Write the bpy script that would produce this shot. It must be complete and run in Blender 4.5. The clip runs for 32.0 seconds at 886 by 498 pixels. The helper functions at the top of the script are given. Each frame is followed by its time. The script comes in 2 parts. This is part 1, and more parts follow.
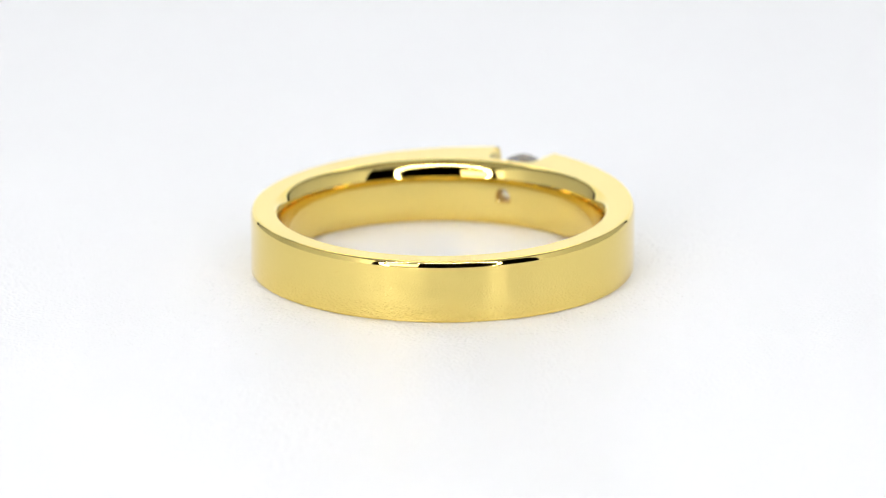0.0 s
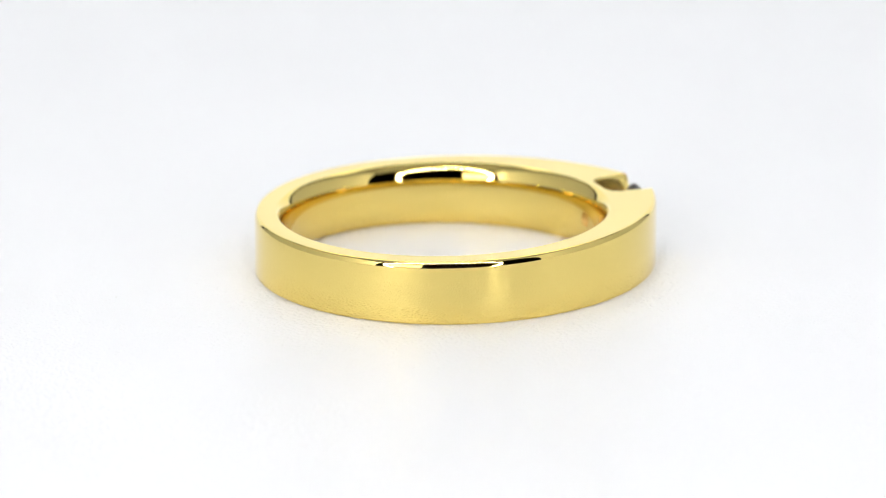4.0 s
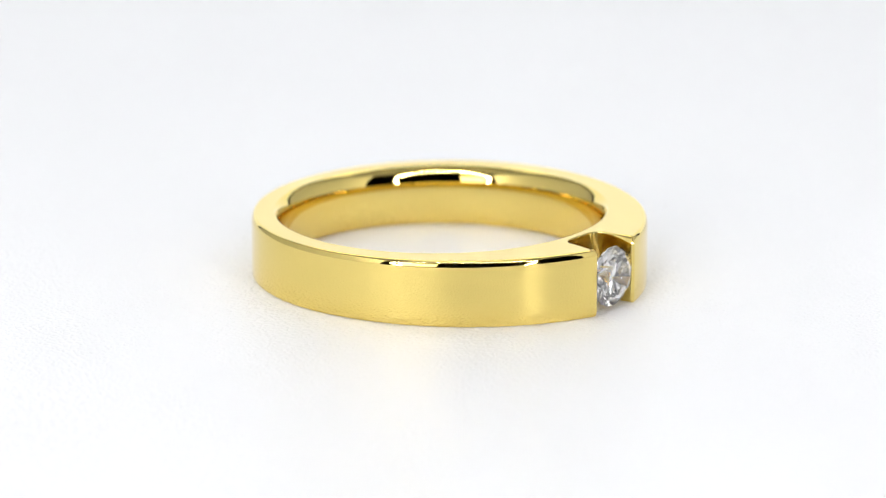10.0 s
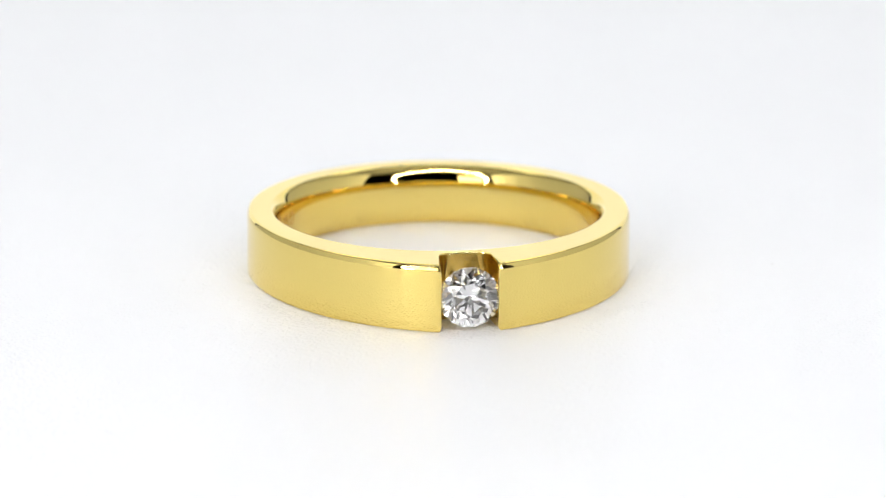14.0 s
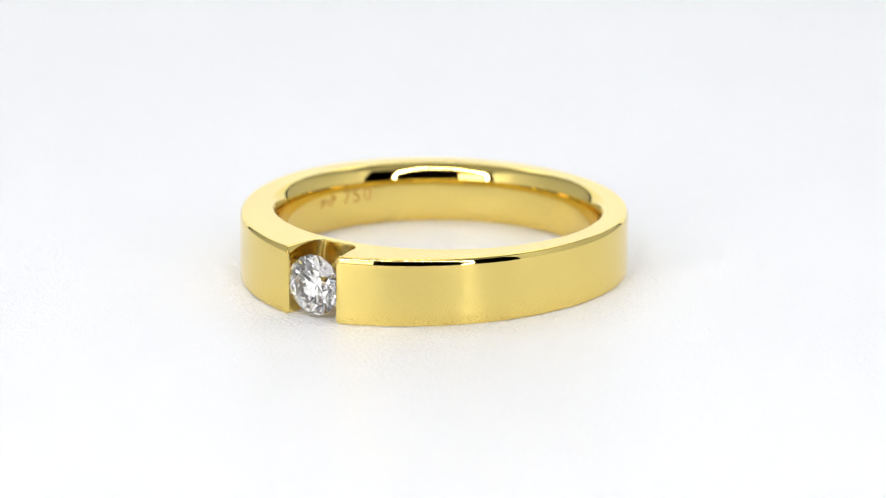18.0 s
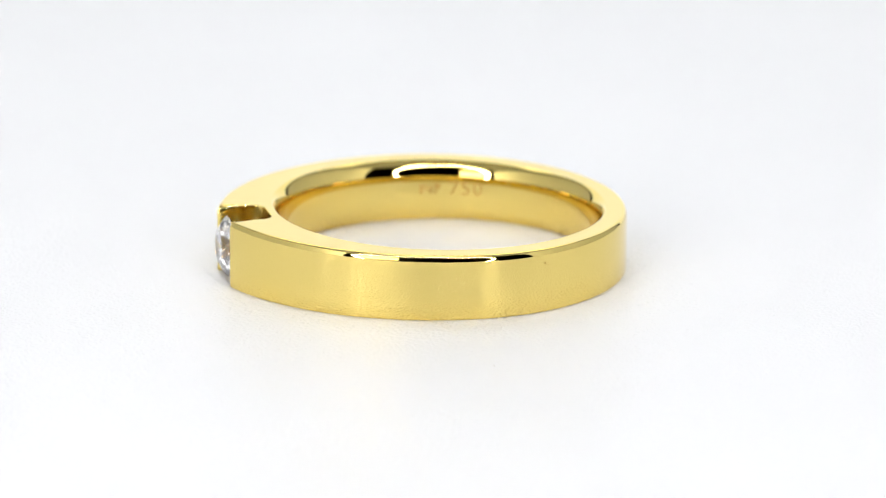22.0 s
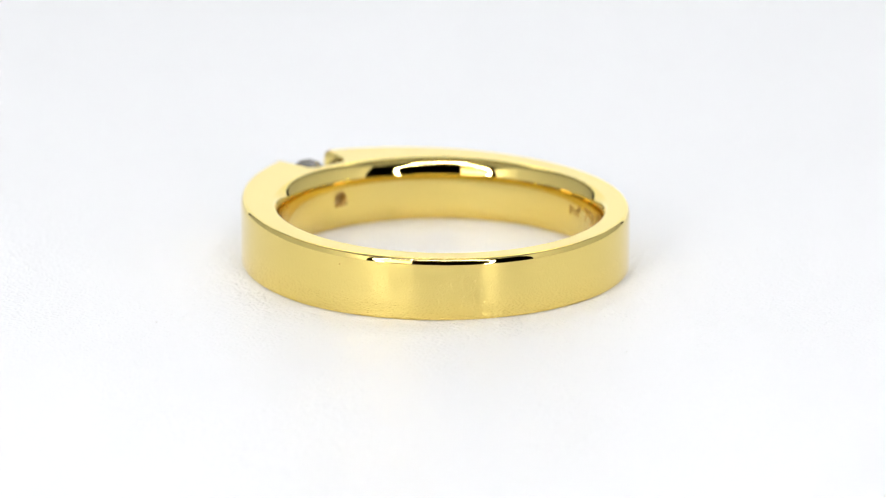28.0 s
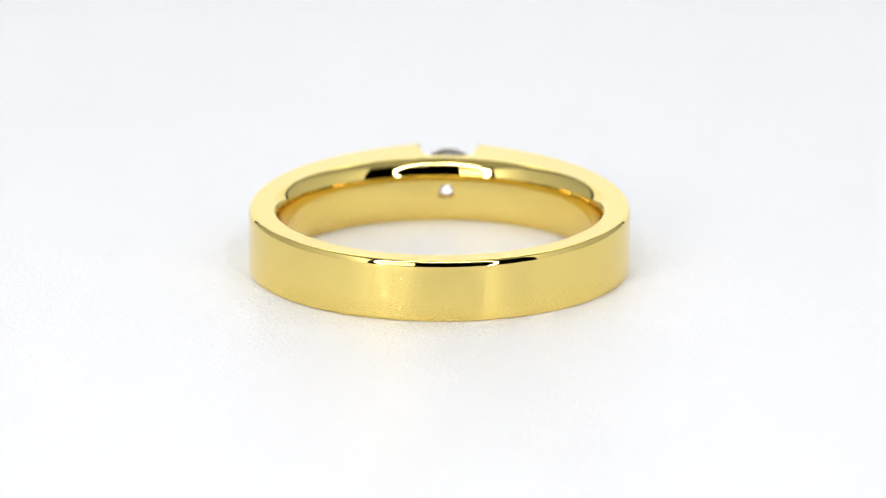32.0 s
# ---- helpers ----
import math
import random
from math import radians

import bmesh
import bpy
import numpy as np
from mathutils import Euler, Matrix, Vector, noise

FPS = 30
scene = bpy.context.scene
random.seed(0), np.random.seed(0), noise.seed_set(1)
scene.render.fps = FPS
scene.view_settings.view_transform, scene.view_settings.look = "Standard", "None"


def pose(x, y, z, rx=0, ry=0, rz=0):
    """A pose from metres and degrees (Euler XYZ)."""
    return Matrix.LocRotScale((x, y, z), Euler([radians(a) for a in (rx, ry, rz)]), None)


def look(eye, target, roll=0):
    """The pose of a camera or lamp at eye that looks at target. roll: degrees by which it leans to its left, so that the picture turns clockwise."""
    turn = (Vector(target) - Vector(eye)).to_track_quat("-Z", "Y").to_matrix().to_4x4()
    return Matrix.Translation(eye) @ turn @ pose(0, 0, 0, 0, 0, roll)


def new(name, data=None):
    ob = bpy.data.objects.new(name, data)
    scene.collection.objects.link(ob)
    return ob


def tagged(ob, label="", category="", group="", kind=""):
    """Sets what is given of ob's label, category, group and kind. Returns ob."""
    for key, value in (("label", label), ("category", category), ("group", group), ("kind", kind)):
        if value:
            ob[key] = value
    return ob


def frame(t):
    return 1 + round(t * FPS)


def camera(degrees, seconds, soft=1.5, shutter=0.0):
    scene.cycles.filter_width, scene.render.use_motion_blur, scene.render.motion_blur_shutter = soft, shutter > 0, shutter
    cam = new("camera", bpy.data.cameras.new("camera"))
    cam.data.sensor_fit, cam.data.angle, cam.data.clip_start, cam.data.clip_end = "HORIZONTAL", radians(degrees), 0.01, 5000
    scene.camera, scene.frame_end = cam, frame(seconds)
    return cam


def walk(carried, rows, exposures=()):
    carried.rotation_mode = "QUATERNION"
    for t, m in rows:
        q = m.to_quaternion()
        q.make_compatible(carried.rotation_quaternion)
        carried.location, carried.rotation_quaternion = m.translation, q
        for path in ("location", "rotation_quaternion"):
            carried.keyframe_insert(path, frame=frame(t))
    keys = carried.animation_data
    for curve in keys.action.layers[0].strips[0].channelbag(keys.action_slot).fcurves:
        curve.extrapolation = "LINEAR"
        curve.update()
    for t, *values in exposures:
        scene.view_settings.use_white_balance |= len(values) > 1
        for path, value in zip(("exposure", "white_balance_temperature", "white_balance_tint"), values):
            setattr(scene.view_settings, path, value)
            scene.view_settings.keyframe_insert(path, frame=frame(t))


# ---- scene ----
# A gold ring with one stone turns on a small turntable inside a photo light box.
MM = 0.001

# ---- camera: a long lens on a fixed support ----
cam = camera(8.851, 32.0, soft=1.1)
AIM = Vector((0.156, 0.0, 1.043)) * MM
DIST, TILT = 300.0 * MM, radians(16.38)
EYE = AIM + DIST * Vector((0, -math.cos(TILT), math.sin(TILT)))
walk(cam, [(0.0, look(EYE, AIM, 0.15)), (32.0, look(EYE, AIM, 0.15))])
cam.data.dof.use_dof = True
cam.data.dof.focus_distance = DIST - 8.5 * MM
cam.data.dof.aperture_fstop = 50
scene.view_settings.exposure = 0.0
scene.cycles.max_bounces, scene.cycles.glossy_bounces, scene.cycles.transmission_bounces = 20, 10, 16

# ---- light: a ring of LEDs round the lens, the box's backlit rear wall, a light panel beside the camera, an added unseen overhead fill ----
LED_BEAD, PANEL_LIGHT, BACK_LIGHT, TOP_FILL = 176.0, 3.2, 0.44, 1.36
world = bpy.data.worlds.new("studio_dark")
scene.world = world
world.use_nodes = True
world.node_tree.nodes["Background"].inputs[0].default_value = (0.02, 0.02, 0.022, 1)


# ---- materials ----
def material(name):
    m = bpy.data.materials.new(name)
    m.use_nodes = True
    nodes, links = m.node_tree.nodes, m.node_tree.links
    return m, nodes, links, nodes["Principled BSDF"]


def put(node, **values):
    for key, value in values.items():
        node.inputs[key.replace("_", " ")].default_value = value
    return node


def coords(nodes, links, scale):
    tc, mp = nodes.new("ShaderNodeTexCoord"), nodes.new("ShaderNodeMapping")
    mp.inputs["Scale"].default_value = (scale, scale, scale)
    links.new(tc.outputs["Object"], mp.inputs["Vector"])
    return mp.outputs["Vector"]


def gold_material(name, colour, rough, pits):
    m, nodes, links, b = material(name)
    put(b, Base_Color=colour, Metallic=1.0, Roughness=rough)
    v = coords(nodes, links, 1000.0)
    fine = put(nodes.new("ShaderNodeTexNoise"), Scale=2.2, Detail=3.0)
    links.new(v, fine.inputs["Vector"])
    ramp = nodes.new("ShaderNodeMapRange")
    put(ramp, To_Min=rough * 0.6, To_Max=rough * 1.6)
    links.new(fine.outputs["Fac"], ramp.inputs["Value"])
    links.new(ramp.outputs["Result"], b.inputs["Roughness"])
    if pits:
        vor = put(nodes.new("ShaderNodeTexVoronoi"), Scale=0.9)
        links.new(v, vor.inputs["Vector"])
        dot = nodes.new("ShaderNodeMapRange")
        put(dot, From_Min=0.0, From_Max=0.035, To_Min=0.0, To_Max=1.0)
        links.new(vor.outputs["Distance"], dot.inputs["Value"])
        # a few tiny dark nicks
        chance = nodes.new("ShaderNodeSeparateColor")
        links.new(vor.outputs["Color"], chance.inputs[0])
        few = nodes.new("ShaderNodeMath")
        few.operation = "GREATER_THAN"
        few.inputs[1].default_value = 0.92
        links.new(chance.outputs[0], few.inputs[0])
        near = nodes.new("ShaderNodeMath")
        near.operation = "LESS_THAN"
        near.inputs[1].default_value = 0.045
        links.new(vor.outputs["Distance"], near.inputs[0])
        nick = nodes.new("ShaderNodeMath")
        nick.operation = "MULTIPLY"
        links.new(few.outputs[0], nick.inputs[0])
        links.new(near.outputs[0], nick.inputs[1])
        tint = nodes.new("ShaderNodeMix")
        tint.data_type = "RGBA"
        tint.inputs["A"].default_value = colour
        tint.inputs["B"].default_value = (0.5, 0.36, 0.12, 1)
        links.new(nick.outputs[0], tint.inputs["Factor"])
        links.new(tint.outputs["Result"], b.inputs["Base Color"])
        wave = put(nodes.new("ShaderNodeTexNoise"), Scale=0.55, Detail=1.0)
        links.new(v, wave.inputs["Vector"])
        mix = nodes.new("ShaderNodeMath")
        mix.operation = "MULTIPLY_ADD"
        mix.inputs[1].default_value = 0.004
        links.new(dot.outputs["Result"], mix.inputs[0])
        w2 = nodes.new("ShaderNodeMath")
        w2.operation = "MULTIPLY"
        w2.inputs[1].default_value = 0.006
        links.new(wave.outputs["Fac"], w2.inputs[0])
        links.new(w2.outputs["Value"], mix.inputs[2])
        bump = put(nodes.new("ShaderNodeBump"), Strength=0.6, Distance=MM)
        links.new(mix.outputs["Value"], bump.inputs["Height"])
        links.new(bump.outputs["Normal"], b.inputs["Normal"])
    return m


GOLD = gold_material("polished_yellow_gold", (0.865, 0.68, 0.215, 1), 0.014, True)
# slot walls: rougher gold, its colour darkened to stand for dark reflections there
SLOT_SHADE_GOLD = gold_material("shade_tinted_slot_gold", (0.72, 0.54, 0.165, 1), 0.13, False)
ENGRAVED = gold_material("engraved_gold", (0.56, 0.36, 0.11, 1), 0.4, False)


def diamond_material():
    m, nodes, links, b = material("clear_diamond")
    put(b, Base_Color=(1, 1, 1, 1), Roughness=0.0, IOR=2.42, Transmission_Weight=1.0)
    return m


DIAMOND = diamond_material()


SHEEN = 0.26


def leatherette():
    """White grained leatherette: matt underneath, a soft sheen that follows the grain."""
    m, nodes, links, b = material("white_leatherette")
    v = coords(nodes, links, 1000.0)
    warp = put(nodes.new("ShaderNodeTexNoise"), Scale=1.3, Detail=2.0)
    links.new(v, warp.inputs["Vector"])
    add = nodes.new("ShaderNodeVectorMath")
    add.operation = "MULTIPLY_ADD"
    add.inputs[1].default_value = (0.5, 0.5, 0.5)
    links.new(warp.outputs["Color"], add.inputs[0])
    links.new(v, add.inputs[2])
    cells = put(nodes.new("ShaderNodeTexVoronoi"), Scale=3.0)
    cells.feature = "DISTANCE_TO_EDGE"
    links.new(add.outputs["Vector"], cells.inputs["Vector"])
    plateau = put(nodes.new("ShaderNodeMapRange"), From_Min=0.0, From_Max=0.42, To_Min=0.0, To_Max=1.0)
    plateau.interpolation_type = "SMOOTHSTEP"
    links.new(cells.outputs["Distance"], plateau.inputs["Value"])
    grain = put(nodes.new("ShaderNodeTexNoise"), Scale=6.0, Detail=3.0)
    links.new(v, grain.inputs["Vector"])
    h = nodes.new("ShaderNodeMath")
    h.operation = "MULTIPLY_ADD"
    h.inputs[1].default_value = 0.25
    links.new(grain.outputs["Fac"], h.inputs[0])
    links.new(plateau.outputs["Result"], h.inputs[2])
    bump = put(nodes.new("ShaderNodeBump"), Strength=1.0, Distance=0.085 * MM)
    links.new(h.outputs["Value"], bump.inputs["Height"])
    patch = put(nodes.new("ShaderNodeTexNoise"), Scale=0.05, Detail=2.0)
    links.new(v, patch.inputs["Vector"])
    tone = nodes.new("ShaderNodeMix")
    tone.data_type = "RGBA"
    tone.inputs["A"].default_value = (0.80, 0.80, 0.81, 1)
    tone.inputs["B"].default_value = (0.83, 0.83, 0.835, 1)
    links.new(patch.outputs["Fac"], tone.inputs["Factor"])
    links.new(tone.outputs["Result"], b.inputs["Base Color"])
    put(b, Roughness=0.95, Specular_IOR_Level=0.0)
    sheen = put(nodes.new("ShaderNodeBsdfGlossy"), Color=(1, 1, 1, 1), Roughness=0.20)
    links.new(bump.outputs["Normal"], sheen.inputs["Normal"])
    both = put(nodes.new("ShaderNodeMixShader"), Fac=SHEEN)
    links.new(b.outputs[0], both.inputs[1])
    links.new(sheen.outputs[0], both.inputs[2])
    links.new(both.outputs[0], nodes["Material Output"].inputs["Surface"])
    return m


LEATHER = leatherette()


def painted(name, colour, rough, bump_size=40.0):
    m, nodes, links, b = material(name)
    v = coords(nodes, links, bump_size)
    n = put(nodes.new("ShaderNodeTexNoise"), Scale=8.0, Detail=4.0)
    links.new(v, n.inputs["Vector"])
    tone = nodes.new("ShaderNodeMix")
    tone.data_type = "RGBA"
    tone.inputs["A"].default_value = tuple(c * 0.94 for c in colour) + (1,)
    tone.inputs["B"].default_value = tuple(colour) + (1,)
    links.new(n.outputs["Fac"], tone.inputs["Factor"])
    links.new(tone.outputs["Result"], b.inputs["Base Color"])
    put(b, Roughness=rough)
    return m


WHITE_CLOTH = painted("white_matt_panel", (0.52, 0.52, 0.53), 0.9)
GREY_CLOTH = painted("silver_grey_fabric", (0.28, 0.28, 0.28), 0.9)
BLACK_CLOTH = painted("black_fabric", (0.015, 0.015, 0.016), 0.95)
WHITE_PLASTIC = painted("white_plastic", (0.78, 0.78, 0.78), 0.4)
DARK_WALL = painted("dark_grey_paint", (0.03, 0.03, 0.032), 0.9, 3.0)
DARK_WOOD = painted("dark_table_top", (0.025, 0.022, 0.02), 0.6, 6.0)
DUST = painted("grey_dust", (0.45, 0.42, 0.38), 0.9)


def glowing(name, colour, strength):
    m, nodes, links, b = material(name)
    put(b, Base_Color=(0.65, 0.65, 0.65, 1), Emission_Color=colour + (1,), Emission_Strength=strength)
    return m


LED_GLOW = glowing("led_bead_glow", (0.985, 0.985, 1.0), LED_BEAD)
BACK_GLOW = glowing("backlit_acrylic", (0.95, 0.985, 1.0), BACK_LIGHT)
TOP_FILL_GLOW = glowing("overhead_fill_glow", (0.96, 0.985, 1.0), TOP_FILL)
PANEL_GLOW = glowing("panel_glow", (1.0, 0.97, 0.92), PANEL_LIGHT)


# ---- helpers of this scene ----
def mesh_of(bm, name, mat, smooth=None):
    bmesh.ops.recalc_face_normals(bm, faces=bm.faces)
    me = bpy.data.meshes.new(name)
    if smooth is not None:
        for f in bm.faces:
            f.smooth = smooth
    bm.to_mesh(me)
    bm.free()
    me.materials.append(mat)
    return me


def part(name, bm, mat, parent, label="", smooth=None):
    ob = new(name, mesh_of(bm, name, mat, smooth))
    ob.parent = parent
    return tagged(ob, label)


def box(lo, hi, bevel=0.0):
    bm = bmesh.new()
    bmesh.ops.create_cube(bm, size=1.0)
    lo, hi = Vector(lo), Vector(hi)
    for v in bm.verts:
        v.co = Vector(((lo[i] + hi[i]) / 2 + v.co[i] * (hi[i] - lo[i])) for i in range(3))
    if bevel:
        bmesh.ops.bevel(bm, geom=bm.edges[:], offset=bevel, segments=2, affect="EDGES", profile=0.7)
    return bm


def lathe(profile, steps=128):
    """A closed body of revolution about z from (radius, z) pairs that begin and end on the axis."""
    bm = bmesh.new()
    rings = []
    for r, z in profile:
        if r == 0:
            rings.append([bm.verts.new((0, 0, z))])
        else:
            rings.append([bm.verts.new((r * math.cos(2 * math.pi * i / steps), r * math.sin(2 * math.pi * i / steps), z)) for i in range(steps)])
    for a, b in zip(rings, rings[1:]):
        for i in range(steps):
            j = (i + 1) % steps
            if len(a) == 1 and len(b) == 1:
                continue
            if len(a) == 1:
                bm.faces.new((a[0], b[i], b[j]))
            elif len(b) == 1:
                bm.faces.new((a[i], b[0], a[j]))
            else:
                bm.faces.new((a[i], b[i], b[j], a[j]))
    return bm


# ---- the room: dark, plain, closed ----
def room():
    t = 0.1
    x0, x1, y0, y1, z0, z1 = -1.6, 1.6, -2.2, 1.2, -0.80, 1.7
    for name, lo, hi in (("wall_south", (x0 - t, y0 - t, z0), (x1 + t, y0, z1)), ("wall_north", (x0 - t, y1, z0), (x1 + t, y1 + t, z1)),
                         ("wall_west", (x0 - t, y0, z0), (x0, y1, z1)), ("wall_east", (x1, y0, z0), (x1 + t, y1, z1)),
                         ("floor", (x0 - t, y0 - t, z0 - t), (x1 + t, y1 + t, z0)), ("ceiling", (x0 - t, y0 - t, z1), (x1 + t, y1 + t, z1 + t))):
        tagged(new(name, mesh_of(box(lo, hi), name, DARK_WALL)), "plain dark grey painted " + name.split("_")[0] + " of a dim studio", name.split("_")[0], kind="structure")


room()


# ---- table, light box, panel ----
TABLE_Z = -0.13


def work_table():
    ob = tagged(new("work_table"), "dark wooden work table under the light box", "table")
    ob.location = (0, -0.2, -0.80)
    part("tabletop", box((-0.7, -0.75, 0.63), (0.7, 0.75, 0.80 + TABLE_Z), 0.004), DARK_WOOD, ob)
    for x in (-0.64, 0.64):
        for y in (-0.69, 0.69):
            part("leg", box((x - 0.03, y - 0.03, 0), (x + 0.03, y + 0.03, 0.63), 0.003), DARK_WOOD, ob)
    return ob


work_table()

BOX_X, BOX_FRONT, BOX_BACK, BOX_TOP = 0.215, -0.185, 0.24, 0.225


def light_box():
    ob = tagged(new("light_box"), "white photo light box, open in front, with a backlit rear wall", "light box")
    ob.location = (0, 0, TABLE_Z)
    z = lambda v: v - TABLE_Z
    w = 0.006
    part("floor_panel", box((-BOX_X, BOX_FRONT, 0), (BOX_X, BOX_BACK, 0.006), 0.001), WHITE_CLOTH, ob)
    for sx in (-1, 1):
        part("corner_post", box((min(sx * 0.187, sx * BOX_X), BOX_BACK - w, 0.006), (max(sx * 0.187, sx * BOX_X), BOX_BACK, z(BOX_TOP)), 0.001), BLACK_CLOTH, ob, "black corner post")
    part("back_panel", box((-0.187, BOX_BACK - w, 0.006), (0.187, BOX_BACK, z(0.20))), BACK_GLOW, ob, "backlit white acrylic rear wall")
    part("upper_back_panel", box((-0.187, BOX_BACK - w, z(0.20)), (0.187, BOX_BACK, z(BOX_TOP))), WHITE_CLOTH, ob)
    part("side_panel", box((-BOX_X, BOX_FRONT, 0.006), (w - BOX_X, BOX_BACK - w, z(BOX_TOP))), WHITE_CLOTH, ob)
    part("side_panel", box((BOX_X - w, BOX_FRONT + 0.05, 0.006), (BOX_X, BOX_BACK - w, z(BOX_TOP))), WHITE_CLOTH, ob)
    # fill light added under the top to brighten the floor round the ring
    overhead = part("overhead_fill", box((-0.15, 0.03, z(BOX_TOP) - 0.010), (0.15, 0.20, z(BOX_TOP)), 0.001), WHITE_PLASTIC, ob, "flat added fill light under the top")
    part("diffuser", box((-0.142, 0.038, z(BOX_TOP) - 0.012), (0.142, 0.192, z(BOX_TOP) - 0.010)), TOP_FILL_GLOW, overhead, "glowing white diffuser")
    part("door_flap", box((-BOX_X, BOX_FRONT - 0.05, 0.006), (w - BOX_X, BOX_FRONT - 0.001, z(BOX_TOP))), WHITE_CLOTH, ob, "white front flap folded open")
    part("top_panel", box((-BOX_X, BOX_FRONT + 0.02, z(BOX_TOP)), (BOX_X, BOX_BACK, z(BOX_TOP) + w)), GREY_CLOTH, ob, "silver grey fabric top")
    return ob


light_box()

RING_AT, RING_R, BEADS = 0.26, 0.175, 62


def ring_light():
    """A ring of LED beads in a black housing, square to the lens."""
    ob = tagged(new("ring_light"), "black ring light with one row of white LED beads", "lamp")
    centre = AIM + RING_AT * (EYE - AIM).normalized() + Vector((-0.011, 0, 0))
    ob.location = (centre.x, centre.y - 0.012, TABLE_Z + 0.006)
    face = Matrix.Translation(-ob.location) @ look(centre, AIM + Vector((-0.011, 0, 0))) @ pose(0, 0, 0, 180, 0, 0)
    profile = [(RING_R - 0.011, -0.002), (RING_R - 0.009, 0.001), (RING_R + 0.009, 0.001), (RING_R + 0.011, -0.002), (RING_R + 0.008, -0.012), (RING_R - 0.008, -0.012)]
    bm = bmesh.new()
    n, k = 120, len(profile)
    vs = [[bm.verts.new(face @ Vector((r * math.cos(2 * math.pi * i / n), r * math.sin(2 * math.pi * i / n), z))) for r, z in profile] for i in range(n)]
    for i in range(n):
        for j in range(k):
            bm.faces.new((vs[i][j], vs[(i + 1) % n][j], vs[(i + 1) % n][(j + 1) % k], vs[i][(j + 1) % k]))
    housing = part("housing", bm, BLACK_CLOTH, ob)
    bm = bmesh.new()
    bmesh.ops.create_icosphere(bm, subdivisions=2, radius=0.004)
    bead = mesh_of(bm, "led_bead", LED_GLOW, True)
    for i in range(BEADS):
        a = 2 * math.pi * (i + 0.5) / BEADS
        o = new("led_bead", bead)
        o.parent = housing
        o.location = face @ Vector((RING_R * math.cos(a), RING_R * math.sin(a), 0.0015))
    foot = face @ Vector((0, -RING_R - 0.008, -0.006))
    low = min(v.z for v in (face @ Vector((0, RING_R + 0.008, -0.006)), foot))
    at = foot if foot.z < 0.1 else face @ Vector((0, RING_R + 0.008, -0.006))
    part("base_plate", box((at.x - 0.05, at.y - 0.03, 0.0), (at.x + 0.05, at.y + 0.03, max(0.004, low - 0.002)), 0.001), BLACK_CLOTH, ob)
    return ob


ring_light()


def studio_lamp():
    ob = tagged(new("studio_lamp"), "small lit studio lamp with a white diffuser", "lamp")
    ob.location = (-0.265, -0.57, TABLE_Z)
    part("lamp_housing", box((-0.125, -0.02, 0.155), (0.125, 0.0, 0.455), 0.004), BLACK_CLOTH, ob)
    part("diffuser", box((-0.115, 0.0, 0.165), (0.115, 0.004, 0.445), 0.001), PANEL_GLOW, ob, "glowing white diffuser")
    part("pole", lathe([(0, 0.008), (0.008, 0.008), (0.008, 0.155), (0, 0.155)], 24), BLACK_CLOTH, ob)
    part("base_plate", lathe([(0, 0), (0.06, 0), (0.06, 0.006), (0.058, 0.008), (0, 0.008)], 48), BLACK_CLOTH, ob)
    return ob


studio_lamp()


# ---- turntable: a fixed drum with a turning platter ----
GRAIN = 0.06                               # height of the leatherette's grain that carries the ring, mm


def grained_cover():
    """The cover as a disc, with its grain as real relief where the ring rests on it."""
    fine = [7.2 + 0.062 * k for k in range(108)]
    bm = lathe([(0, -0.002), (0.095, -0.002), (0.0952, -0.001), (0.0948, -0.0003), (0.0942, 0.0)] + [(r * MM, 0.0) for r in reversed(fine)] + [(0, 0.0)], 1100)
    for v in bm.verts:
        r = v.co.xy.length / MM
        if v.co.z == 0.0 and fine[0] < r < fine[-1]:
            p = Vector((v.co.x, v.co.y, 0.0)) * (3.3 / MM)
            p += 0.35 * noise.noise_vector(p * 0.6)
            near = noise.voronoi(p)[0]
            pebble = min(1.0, max(0.0, (near[1] - near[0]) / 0.55))
            fade = min(1.0, (r - fine[0]) / 0.8, (fine[-1] - r) / 1.5)
            v.co.z = GRAIN * fade * (1.0 - 0.8 * (1.0 - pebble) ** 2 + 0.06 * noise.noise(p * 3.0)) * MM
    return bm


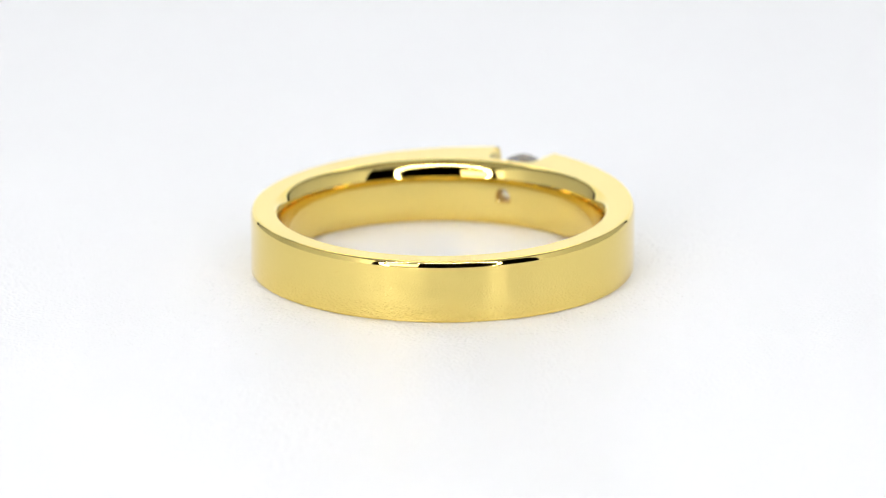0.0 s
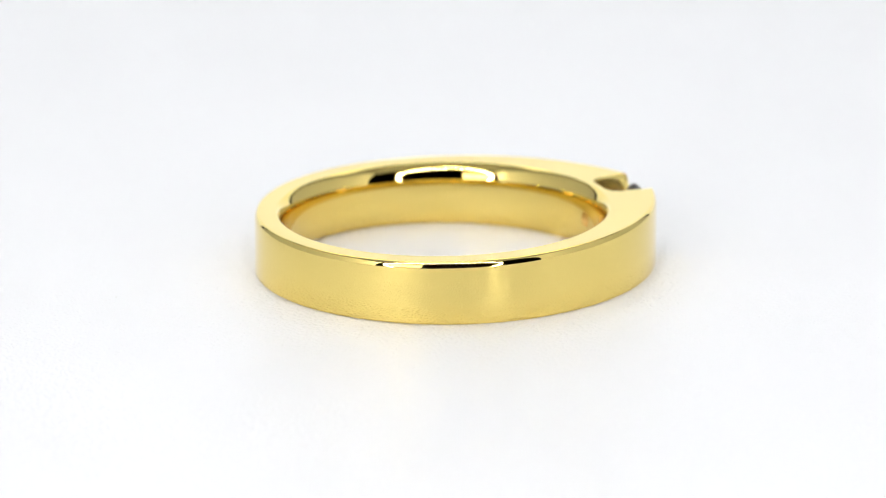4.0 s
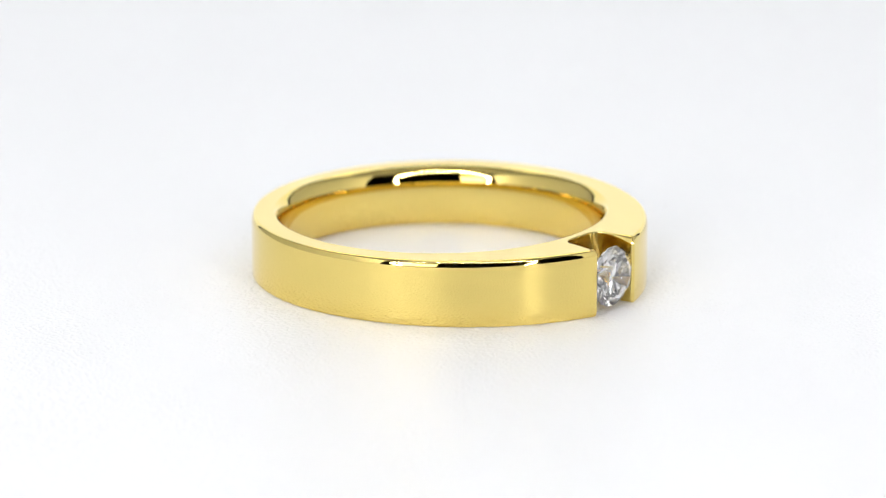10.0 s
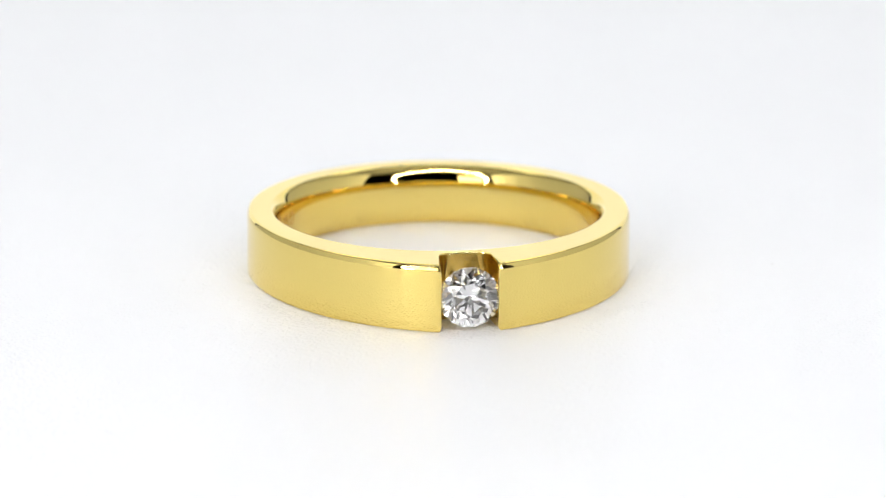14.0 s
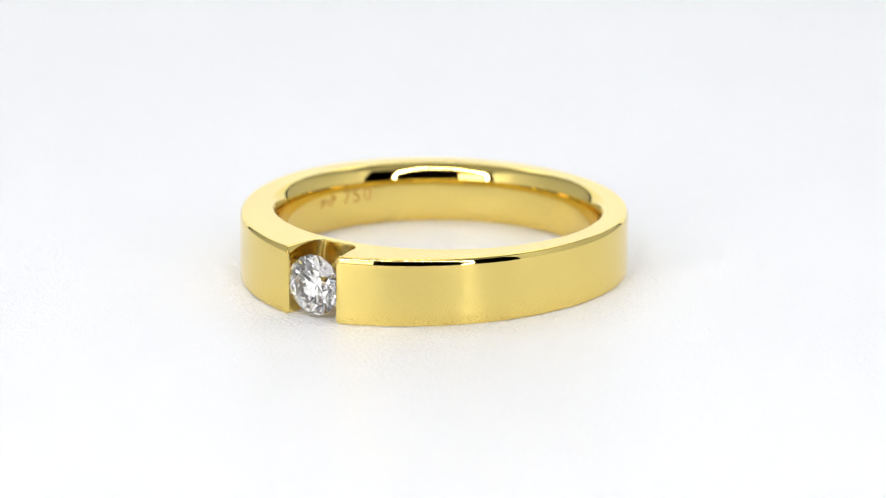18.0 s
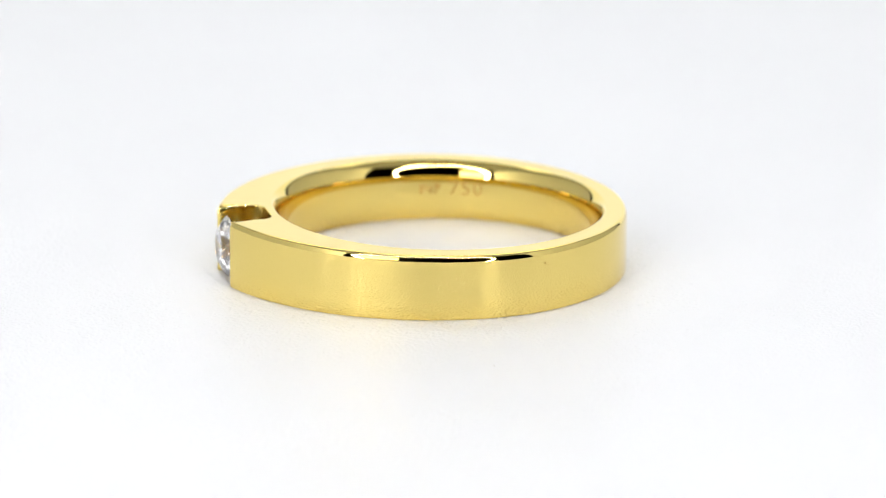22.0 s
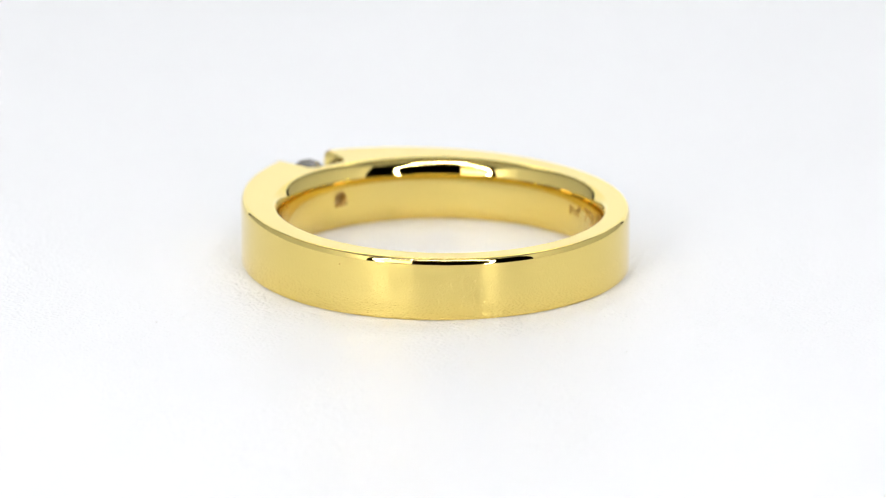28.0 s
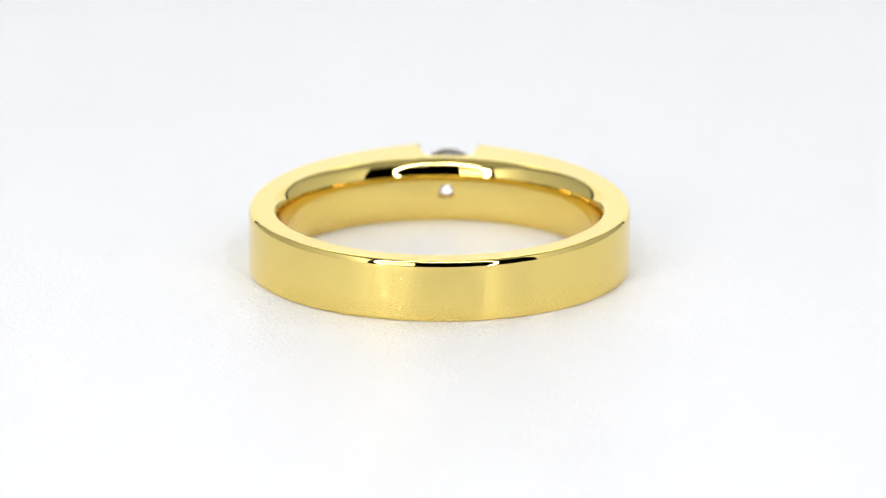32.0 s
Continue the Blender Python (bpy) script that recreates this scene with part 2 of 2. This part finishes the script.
def make_turntable():
    ob = tagged(new("turntable"), "round motor turntable with a white leatherette top", "turntable")
    ob.location = (0, 0, TABLE_Z + 0.006)
    drum_top = -TABLE_Z - 0.006 - 0.0115
    part("drum_base", lathe([(0, 0), (0.082, 0), (0.083, 0.002), (0.083, drum_top - 0.002), (0.081, drum_top), (0, drum_top)], 96), WHITE_PLASTIC, ob)
    platter = part("platter", lathe([(0, -0.010), (0.094, -0.010), (0.095, -0.009), (0.095, -0.0025), (0.0945, -0.002), (0, -0.002)], 128), WHITE_PLASTIC, ob, smooth=False)
    part("leatherette_cover", grained_cover(), LEATHER, platter, "white grained leatherette cover", smooth=True)
    # specks of dust that turn with it
    rng = random.Random(5)
    for x, y, size in ((-13.5, -0.44, 0.045), (17.5, -1.63, 0.055), (2.4, 17.3, 0.05), (-8.42, -8.3, 0.04), (0.2, 10.6, 0.05), (2.2, -12.0, 0.06), (13.8, 9.4, 0.04), (-15.0, 8.2, 0.035)):
        bm = bmesh.new()
        bmesh.ops.create_icosphere(bm, subdivisions=1, radius=size * 0.7 * MM)
        for v in bm.verts:
            v.co = Vector((v.co.x * rng.uniform(0.8, 2.2), v.co.y * rng.uniform(0.6, 1.2), v.co.z * 0.5)) + Vector((x * MM, y * MM, size * 0.3 * MM))
        part("dust_speck", bm, DUST, platter, "tiny grey dust speck", smooth=True)
    return ob, platter


turntable, platter = make_turntable()

# ---- the ring ----
R_IN, H, RISE = 8.23, 3.224, 0.275              # bore radius, height of the band at its base, gain towards the stone, mm
R_BASE, R_SIDE, PEAK = 9.835, 9.995, 11.56
SLOT_W, SLOT_Y, SLOT_R = 1.43, 9.13, 0.68
STONE_Z = 1.75


def plan_outline():
    """The outside of the band in plan, stone towards -y: points, and the rounding of the edge there."""
    pts = []
    # one shoulder, from the slot outwards: arc of large radius, tangent to the shank at TANGENT
    tangent = radians(TANGENT)
    cx, cy = R_SIDE * math.sin(tangent), R_SIDE * math.cos(tangent)
    nx, ny = math.sin(tangent), math.cos(tangent)
    px, py = SLOT_W, PEAK
    # centre c = T - n * rho with |c - P| = rho
    dx, dy = cx - px, cy - py
    rho = (dx * dx + dy * dy) / (2 * (dx * nx + dy * ny))
    ox, oy = cx - nx * rho, cy - ny * rho
    a0, a1 = math.atan2(px - ox, py - oy), tangent
    half = []
    # slot: back wall, rounded corner, side wall, rounded post corner
    half.append((0.0, SLOT_Y, 0.06, 0.09))
    for k in range(6):
        half.append(((SLOT_BACK - SLOT_R) * (k + 1) / 6, SLOT_Y, 0.06, 0.09))
    for k in range(1, 9):
        u = math.pi / 2 * k / 8
        half.append((SLOT_BACK - SLOT_R + SLOT_R * math.sin(u), SLOT_Y + SLOT_R - SLOT_R * math.cos(u), 0.06, 0.09))
    y_end = PEAK - 0.24
    for k in range(1, 13):
        f = k / 12
        x = SLOT_BACK + (SLOT_W - SLOT_BACK) * min(1.0, f * 1.6)
        half.append((x, SLOT_Y + SLOT_R + (y_end - SLOT_Y - SLOT_R) * f, 0.06 + 0.28 * f * f, 0.09 + 0.43 * f * f))
    sx, sy = math.cos(a0), -math.sin(a0)      # direction along the shoulder at the post
    q0, q1, q2 = Vector((SLOT_W, y_end)), Vector((px, py)), Vector((px + 0.26 * sx, py + 0.26 * sy))
    for k in range(1, 13):
        f = k / 13
        p = q0 * (1 - f) ** 2 + q1 * 2 * f * (1 - f) + q2 * f * f
        half.append((p.x, p.y, 0.34 + (EDGE - 0.34) * f, 0.52 + (EDGE_Z - 0.52) * f))
    skip = 0.26 / rho
    n = 60
    for k in range(n + 1):
        u = (a0 + skip) + (a1 - a0 - skip) * k / n
        half.append((ox + rho * math.sin(u), oy + rho * math.cos(u), EDGE, EDGE_Z))
    n = 90
    for k in range(1, n + 1):
        u = tangent + (math.pi - tangent) * k / n
        r = R_BASE + (R_SIDE - R_BASE) * (0.5 + 0.5 * math.cos(math.pi * k / n))
        half.append((r * math.sin(u), r * math.cos(u), EDGE, EDGE_Z))
    left = [(-x, y, e, d) for x, y, e, d in reversed(half[1:-1])]
    return [(x, -y, e, d) for x, y, e, d in half + left]


TANGENT = 88.0
SLOT_BACK = 1.36
EDGE, EDGE_Z = 0.20, 0.42       # the outer edge's rounding: across, down
# the comfort fit's slope inside: share of the half height, degrees
COMFORT = ((0.0, 0.0), (0.31, 4.0), (0.47, 8.4), (0.61, 16.75), (0.88, 36.0), (1.0, 55.0))


def make_band(ring):
    pts = plan_outline()
    n = len(pts)
    P = [Vector((x, y)) for x, y, e, d in pts]
    normals = []
    for i in range(n):
        t = (P[(i + 1) % n] - P[i]).normalized() + (P[i] - P[i - 1]).normalized()
        t.normalize()
        normals.append(Vector((t.y, -t.x)))
    area = sum(P[i].x * P[(i + 1) % n].y - P[(i + 1) % n].x * P[i].y for i in range(n))
    if area < 0:
        normals = [-v for v in normals]
    bm = bmesh.new()

    def outer_loop(k_in, z_of):
        out = []
        for i in range(n):
            p = P[i] - normals[i] * (pts[i][2] * k_in)
            corner = max(0.0, min(1.0, (pts[i][2] - EDGE) / (0.34 - EDGE)))
            out.append(bm.verts.new((p.x * MM, p.y * MM, z_of(pts[i][3], corner) * MM)))
        return out

    loops = []
    steps = 8
    loops.append(outer_loop(0.7, lambda e, c: 0.0))
    for k in range(steps + 1):                      # bottom edge
        u = math.pi / 2 * k / steps
        loops.append(outer_loop(0.5 * (1 - math.sin(u)), lambda e, c, u=u: e * (0.2 + 0.6 * c) * (1 - math.cos(u))))
    loops.append(outer_loop(0.0, lambda e, c: 0.6))
    loops.append(outer_loop(0.0, lambda e, c: H - 0.8))
    for k in range(steps + 1):                      # top edge
        u = math.pi / 2 * k / steps
        loops.append(outer_loop(1 - math.cos(u), lambda e, c, u=u: H - e * (1 - math.sin(u))))
    loops.append(outer_loop(1.12, lambda e, c: H))
    for level, (a, b) in enumerate(zip(loops, loops[1:])):
        for i in range(n):
            j = (i + 1) % n
            f = bm.faces.new((a[i], a[j], b[j], b[i]))
            f.smooth = True
            if pts[i][2] < 0.2 and abs(P[i].x) < SLOT_W + 0.05 and P[i].y < 0 and 9 <= level <= 11:
                f.material_index = 1
    # bore
    m = 240

    def inner_loop(r, z):
        return [bm.verts.new((r * math.sin(2 * math.pi * i / m) * MM, r * math.cos(2 * math.pi * i / m) * MM, z * MM)) for i in range(m)]

    # comfort fit: the slope grows slowly from the middle, then fast up to a narrow rounded rim
    rim = 0.12
    heights = np.linspace(0.0, H / 2, 400)
    slope = np.interp(heights, [h * H / 2 for h, a in COMFORT], [a for h, a in COMFORT])
    wide = np.concatenate([-slope[40:0:-1], slope, np.full(40, slope[-1])])
    slope = np.convolve(wide, np.hanning(31) / np.hanning(31).sum(), "same")[40:-40]
    radius = R_IN + np.concatenate([[0.0], np.cumsum(np.tan(np.radians(slope[:-1])) * np.diff(heights))])
    full = radians(slope[-1])
    upper = []
    top = H / 2 - rim * (1 - math.sin(full))
    for k in range(1, 45):
        h = top * (1 - (1 - k / 44) ** 1.3)
        upper.append((float(np.interp(h, heights, radius)), H / 2 + h))
    r0, z0 = upper[-1]
    for k in range(1, 6):
        u = full + (math.pi / 2 - full) * k / 5
        upper.append((r0 + rim * (math.cos(full) - math.cos(u)), z0 + rim * (math.sin(u) - math.sin(full))))
    upper.append((upper[-1][0] + 0.03, H))
    lower = [(r, H - z) for r, z in upper if H - z > 0.14]
    r0, z0 = lower[-1]
    for k in range(1, 7):
        u = math.pi / 2 * k / 6
        lower.append((r0 + 0.22 * (1 - math.cos(u)), z0 * (1 - math.sin(u))))
    lower.append((lower[-1][0] + 0.03, 0.0))
    prof = lower[::-1] + [(R_IN, H / 2)] + upper
    bore = [inner_loop(r, z) for r, z in prof]
    for a, b in zip(bore, bore[1:]):
        for i in range(m):
            j = (i + 1) % m
            bm.faces.new((a[i], a[j], b[j], b[i])).smooth = True
    # flat top and bottom faces
    for outer, inner in ((loops[0], bore[0]), (loops[-1], bore[-1])):
        edges = [bm.edges.get((l[i], l[(i + 1) % len(l)])) for l in (outer, inner) for i in range(len(l))]
        made = bmesh.ops.triangle_fill(bm, use_beauty=True, use_dissolve=False, edges=edges)
        for f in made["geom"]:
            if isinstance(f, bmesh.types.BMFace):
                f.smooth = False
    for v in bm.verts:
        if v.co.z > 0.5 * H * MM:
            v.co.z += RISE * (0.5 * MM - v.co.y / 18.0)
    band = part("band", bm, GOLD, ring, "polished yellow gold band with two rising shoulders and a slot")
    band.data.materials.append(SLOT_SHADE_GOLD)
    # small light hole behind the stone
    cutter = bmesh.new()
    bmesh.ops.create_cone(cutter, cap_ends=True, segments=40, radius1=0.40 * MM, radius2=0.40 * MM, depth=2.4 * MM,
                          matrix=Matrix.Translation((0, -8.9 * MM, HOLE_Z * MM)) @ Matrix.Rotation(math.pi / 2, 4, "X"))
    tool = new("hole_tool", mesh_of(cutter, "hole_tool", ENGRAVED, True))
    mod = band.modifiers.new("hole", "BOOLEAN")
    mod.object, mod.operation, mod.solver, mod.material_mode = tool, "DIFFERENCE", "EXACT", "TRANSFER"
    bpy.context.view_layer.update()
    cut = bpy.data.meshes.new_from_object(band.evaluated_get(bpy.context.evaluated_depsgraph_get()))
    band.modifiers.clear()
    band.data = cut
    bpy.data.objects.remove(tool)
    return band


HOLE_Z = 1.75


def brilliant():
    """A round brilliant of diameter 1 about z, its table upwards and its girdle at z = 0."""
    bm = bmesh.new()
    r, table, crown, pav, gird = 0.5, 0.285, 0.158, 0.468, 0.014
    ring_at = lambda rad, z, n, off: [Vector((rad * math.cos(2 * math.pi * (i + off) / n), rad * math.sin(2 * math.pi * (i + off) / n), z)) for i in range(n)]
    t = ring_at(table, crown, 8, 0.5)
    c = ring_at(0.405, 0.0966, 8, 0.0)
    g = ring_at(r, gird, 16, 0.0)
    gl = ring_at(r, -gird, 16, 0.0)
    pm = ring_at(0.115, -pav + (pav - gird) * 0.115 * math.cos(math.pi / 8) / r, 8, 0.5)
    tip = Vector((0, 0, -pav))
    V = {}

    def v(p):
        key = tuple(round(a, 6) for a in p)
        if key not in V:
            V[key] = bm.verts.new(p)
        return V[key]

    face = lambda *ps: bm.faces.new([v(p) for p in ps])
    face(*t)
    for i in range(8):
        j, p = (i + 1) % 8, i - 1
        face(t[p], c[i], t[i])                                       # star
        face(c[i], g[(2 * i + 1) % 16], t[i])                        # kite halves
        face(t[i], g[(2 * i + 1) % 16], c[j])
        face(c[i], g[2 * i], g[(2 * i + 1) % 16])                    # upper girdle
        face(c[i], g[(2 * i - 1) % 16], g[2 * i])
        face(pm[i], gl[2 * i], gl[(2 * i + 1) % 16])                 # lower girdle
        face(pm[i], gl[(2 * i + 1) % 16], gl[(2 * i + 2) % 16])
        face(pm[p], gl[2 * i], pm[i], tip)                           # pavilion mains
    for i in range(16):
        face(g[i], gl[i], gl[(i + 1) % 16], g[(i + 1) % 16])
    return bm


def make_hallmark(ring):
    """The stamp inside the bore: a short worn mark and the figures 750."""
    curve = bpy.data.curves.new("hallmark_text", "FONT")
    curve.body, curve.size, curve.extrude = "750", 1.12, 0.004
    curve.align_x, curve.align_y, curve.space_character = "CENTER", "CENTER", 1.16
    curve.resolution_u = 3
    tmp = new("hallmark_text", curve)
    bpy.context.view_layer.update()
    me = bpy.data.meshes.new_from_object(tmp.evaluated_get(bpy.context.evaluated_depsgraph_get()))
    bpy.data.objects.remove(tmp)
    me.name = "hallmark"
    bm = bmesh.new()
    bm.from_mesh(me)
    bmesh.ops.triangulate(bm, faces=bm.faces)
    for k in range(2):
        long = [e for e in bm.edges if e.calc_length() > 0.18]
        bmesh.ops.subdivide_edges(bm, edges=long, cuts=1)
    for x, y, wide, tall in ((-2.4, -0.05, 0.16, 0.5), (-2.16, 0.02, 0.12, 0.34), (-1.9, -0.08, 0.14, 0.4), (-1.62, 0.0, 0.1, 0.66), (-1.46, 0.12, 0.16, 0.24)):
        r = bmesh.ops.create_grid(bm, x_segments=4, y_segments=2, size=0.5)["verts"]
        for w in r:
            w.co = Vector((w.co.x * wide + x + 0.3 * w.co.y * wide, w.co.y * tall + y, 0.004))
    for w in bm.verts:
        a = radians(STAMP_ANGLE) - w.co.x / R_IN
        rad = R_IN - 0.006 - w.co.z
        w.co = Vector((rad * math.sin(a), -rad * math.cos(a), STAMP_Z + w.co.y)) * MM
    return part("hallmark", bm, ENGRAVED, ring, "small engraved fineness stamp", smooth=False)


def make_nicks(ring):
    """Two small worn spots on the outside: angle from the stone, radius, height, length and width in mm."""
    for angle, r, z, long, wide in ((109.0, 9.976, 2.6, 0.07, 0.03), (110.2, 9.975, 2.48, 0.04, 0.02), (171.0, 9.840, 2.24, 0.05, 0.025)):
        bm = bmesh.new()
        bmesh.ops.create_icosphere(bm, subdivisions=2, radius=1.0)
        a = radians(angle)
        at = Matrix.Translation(Vector((r * math.sin(a), -r * math.cos(a), z)) * MM) @ Matrix.Rotation(a, 4, "Z") @ Matrix.Rotation(0.6, 4, "Y")
        bm.transform(at @ Matrix.Diagonal((wide * MM, 0.006 * MM, long * MM, 1)))
        part("nick", bm, ENGRAVED, ring, "tiny dull nick in the polish", smooth=True)


STAMP_ANGLE, STAMP_Z = -114.2, 1.83


def make_ring():
    ring = tagged(new("ring"), "polished yellow gold ring with one round diamond held in a slot", "ring")
    make_band(ring)
    stone = brilliant()
    d = 3.16 * MM
    m = Matrix.Translation((0, -(PEAK - 0.28) * MM, STONE_Z * MM)) @ Matrix.Rotation(math.pi / 2, 4, "X") @ Matrix.Rotation(radians(11), 4, "Z") @ Matrix.Diagonal((d, d, d, 1))
    stone.transform(m)
    part("diamond", stone, DIAMOND, ring, "clear round brilliant-cut diamond", smooth=False)
    make_hallmark(ring)
    make_nicks(ring)
    return ring


ring = make_ring()


# ---- what moves ----
TURN_0, TURN_RATE = 155.80, 10.546         # degrees at the start, degrees a second
OFF_X, OFF_Y = -0.055, -0.107              # the ring's centre on the platter, mm
SWAY = -0.126                              # the platter's rise and fall in a turn, mm
LEAN_X, LEAN_Y = -0.133, 0.05             # the platter's lean, degrees
# small unevenness of the drive: seconds, degrees, mm sideways
UNEVEN = ((0, 0.6, -0.035), (3, 0.6, 0.03), (6, 0.6, 0.09), (9, 0.6, 0.03), (10.5, 0.45, -0.01), (12, -0.1, -0.07), (13, 0.0, -0.09), (14.5, 0.1, -0.05), (17, 0.1, -0.01),
          (20, 0.5, 0.02), (23, 0.25, 0.05), (26, 0.0, 0.05), (28, -0.3, 0.03), (30, -0.55, -0.03), (32, -0.8, -0.09))


def motions():
    ring_rows, table_rows = [], []
    times = [u[0] for u in UNEVEN]
    for t in range(33):
        a = TURN_0 - TURN_RATE * t + float(np.interp(t, times, [u[1] for u in UNEVEN]))
        dx = float(np.interp(t, times, [u[2] for u in UNEVEN]))
        c, s = math.cos(radians(a)), math.sin(radians(a))
        x, y, z = c * OFF_X - s * OFF_Y + dx, s * OFF_X + c * OFF_Y, SWAY * s
        ring_rows.append((float(t), pose(x * MM, y * MM, (z + GRAIN) * MM, LEAN_X, LEAN_Y, a)))
        table_rows.append((float(t), pose(dx * MM, 0, z * MM - TABLE_Z - 0.006, LEAN_X, LEAN_Y, a)))
    walk(platter, table_rows)
    walk(ring, ring_rows)


motions()
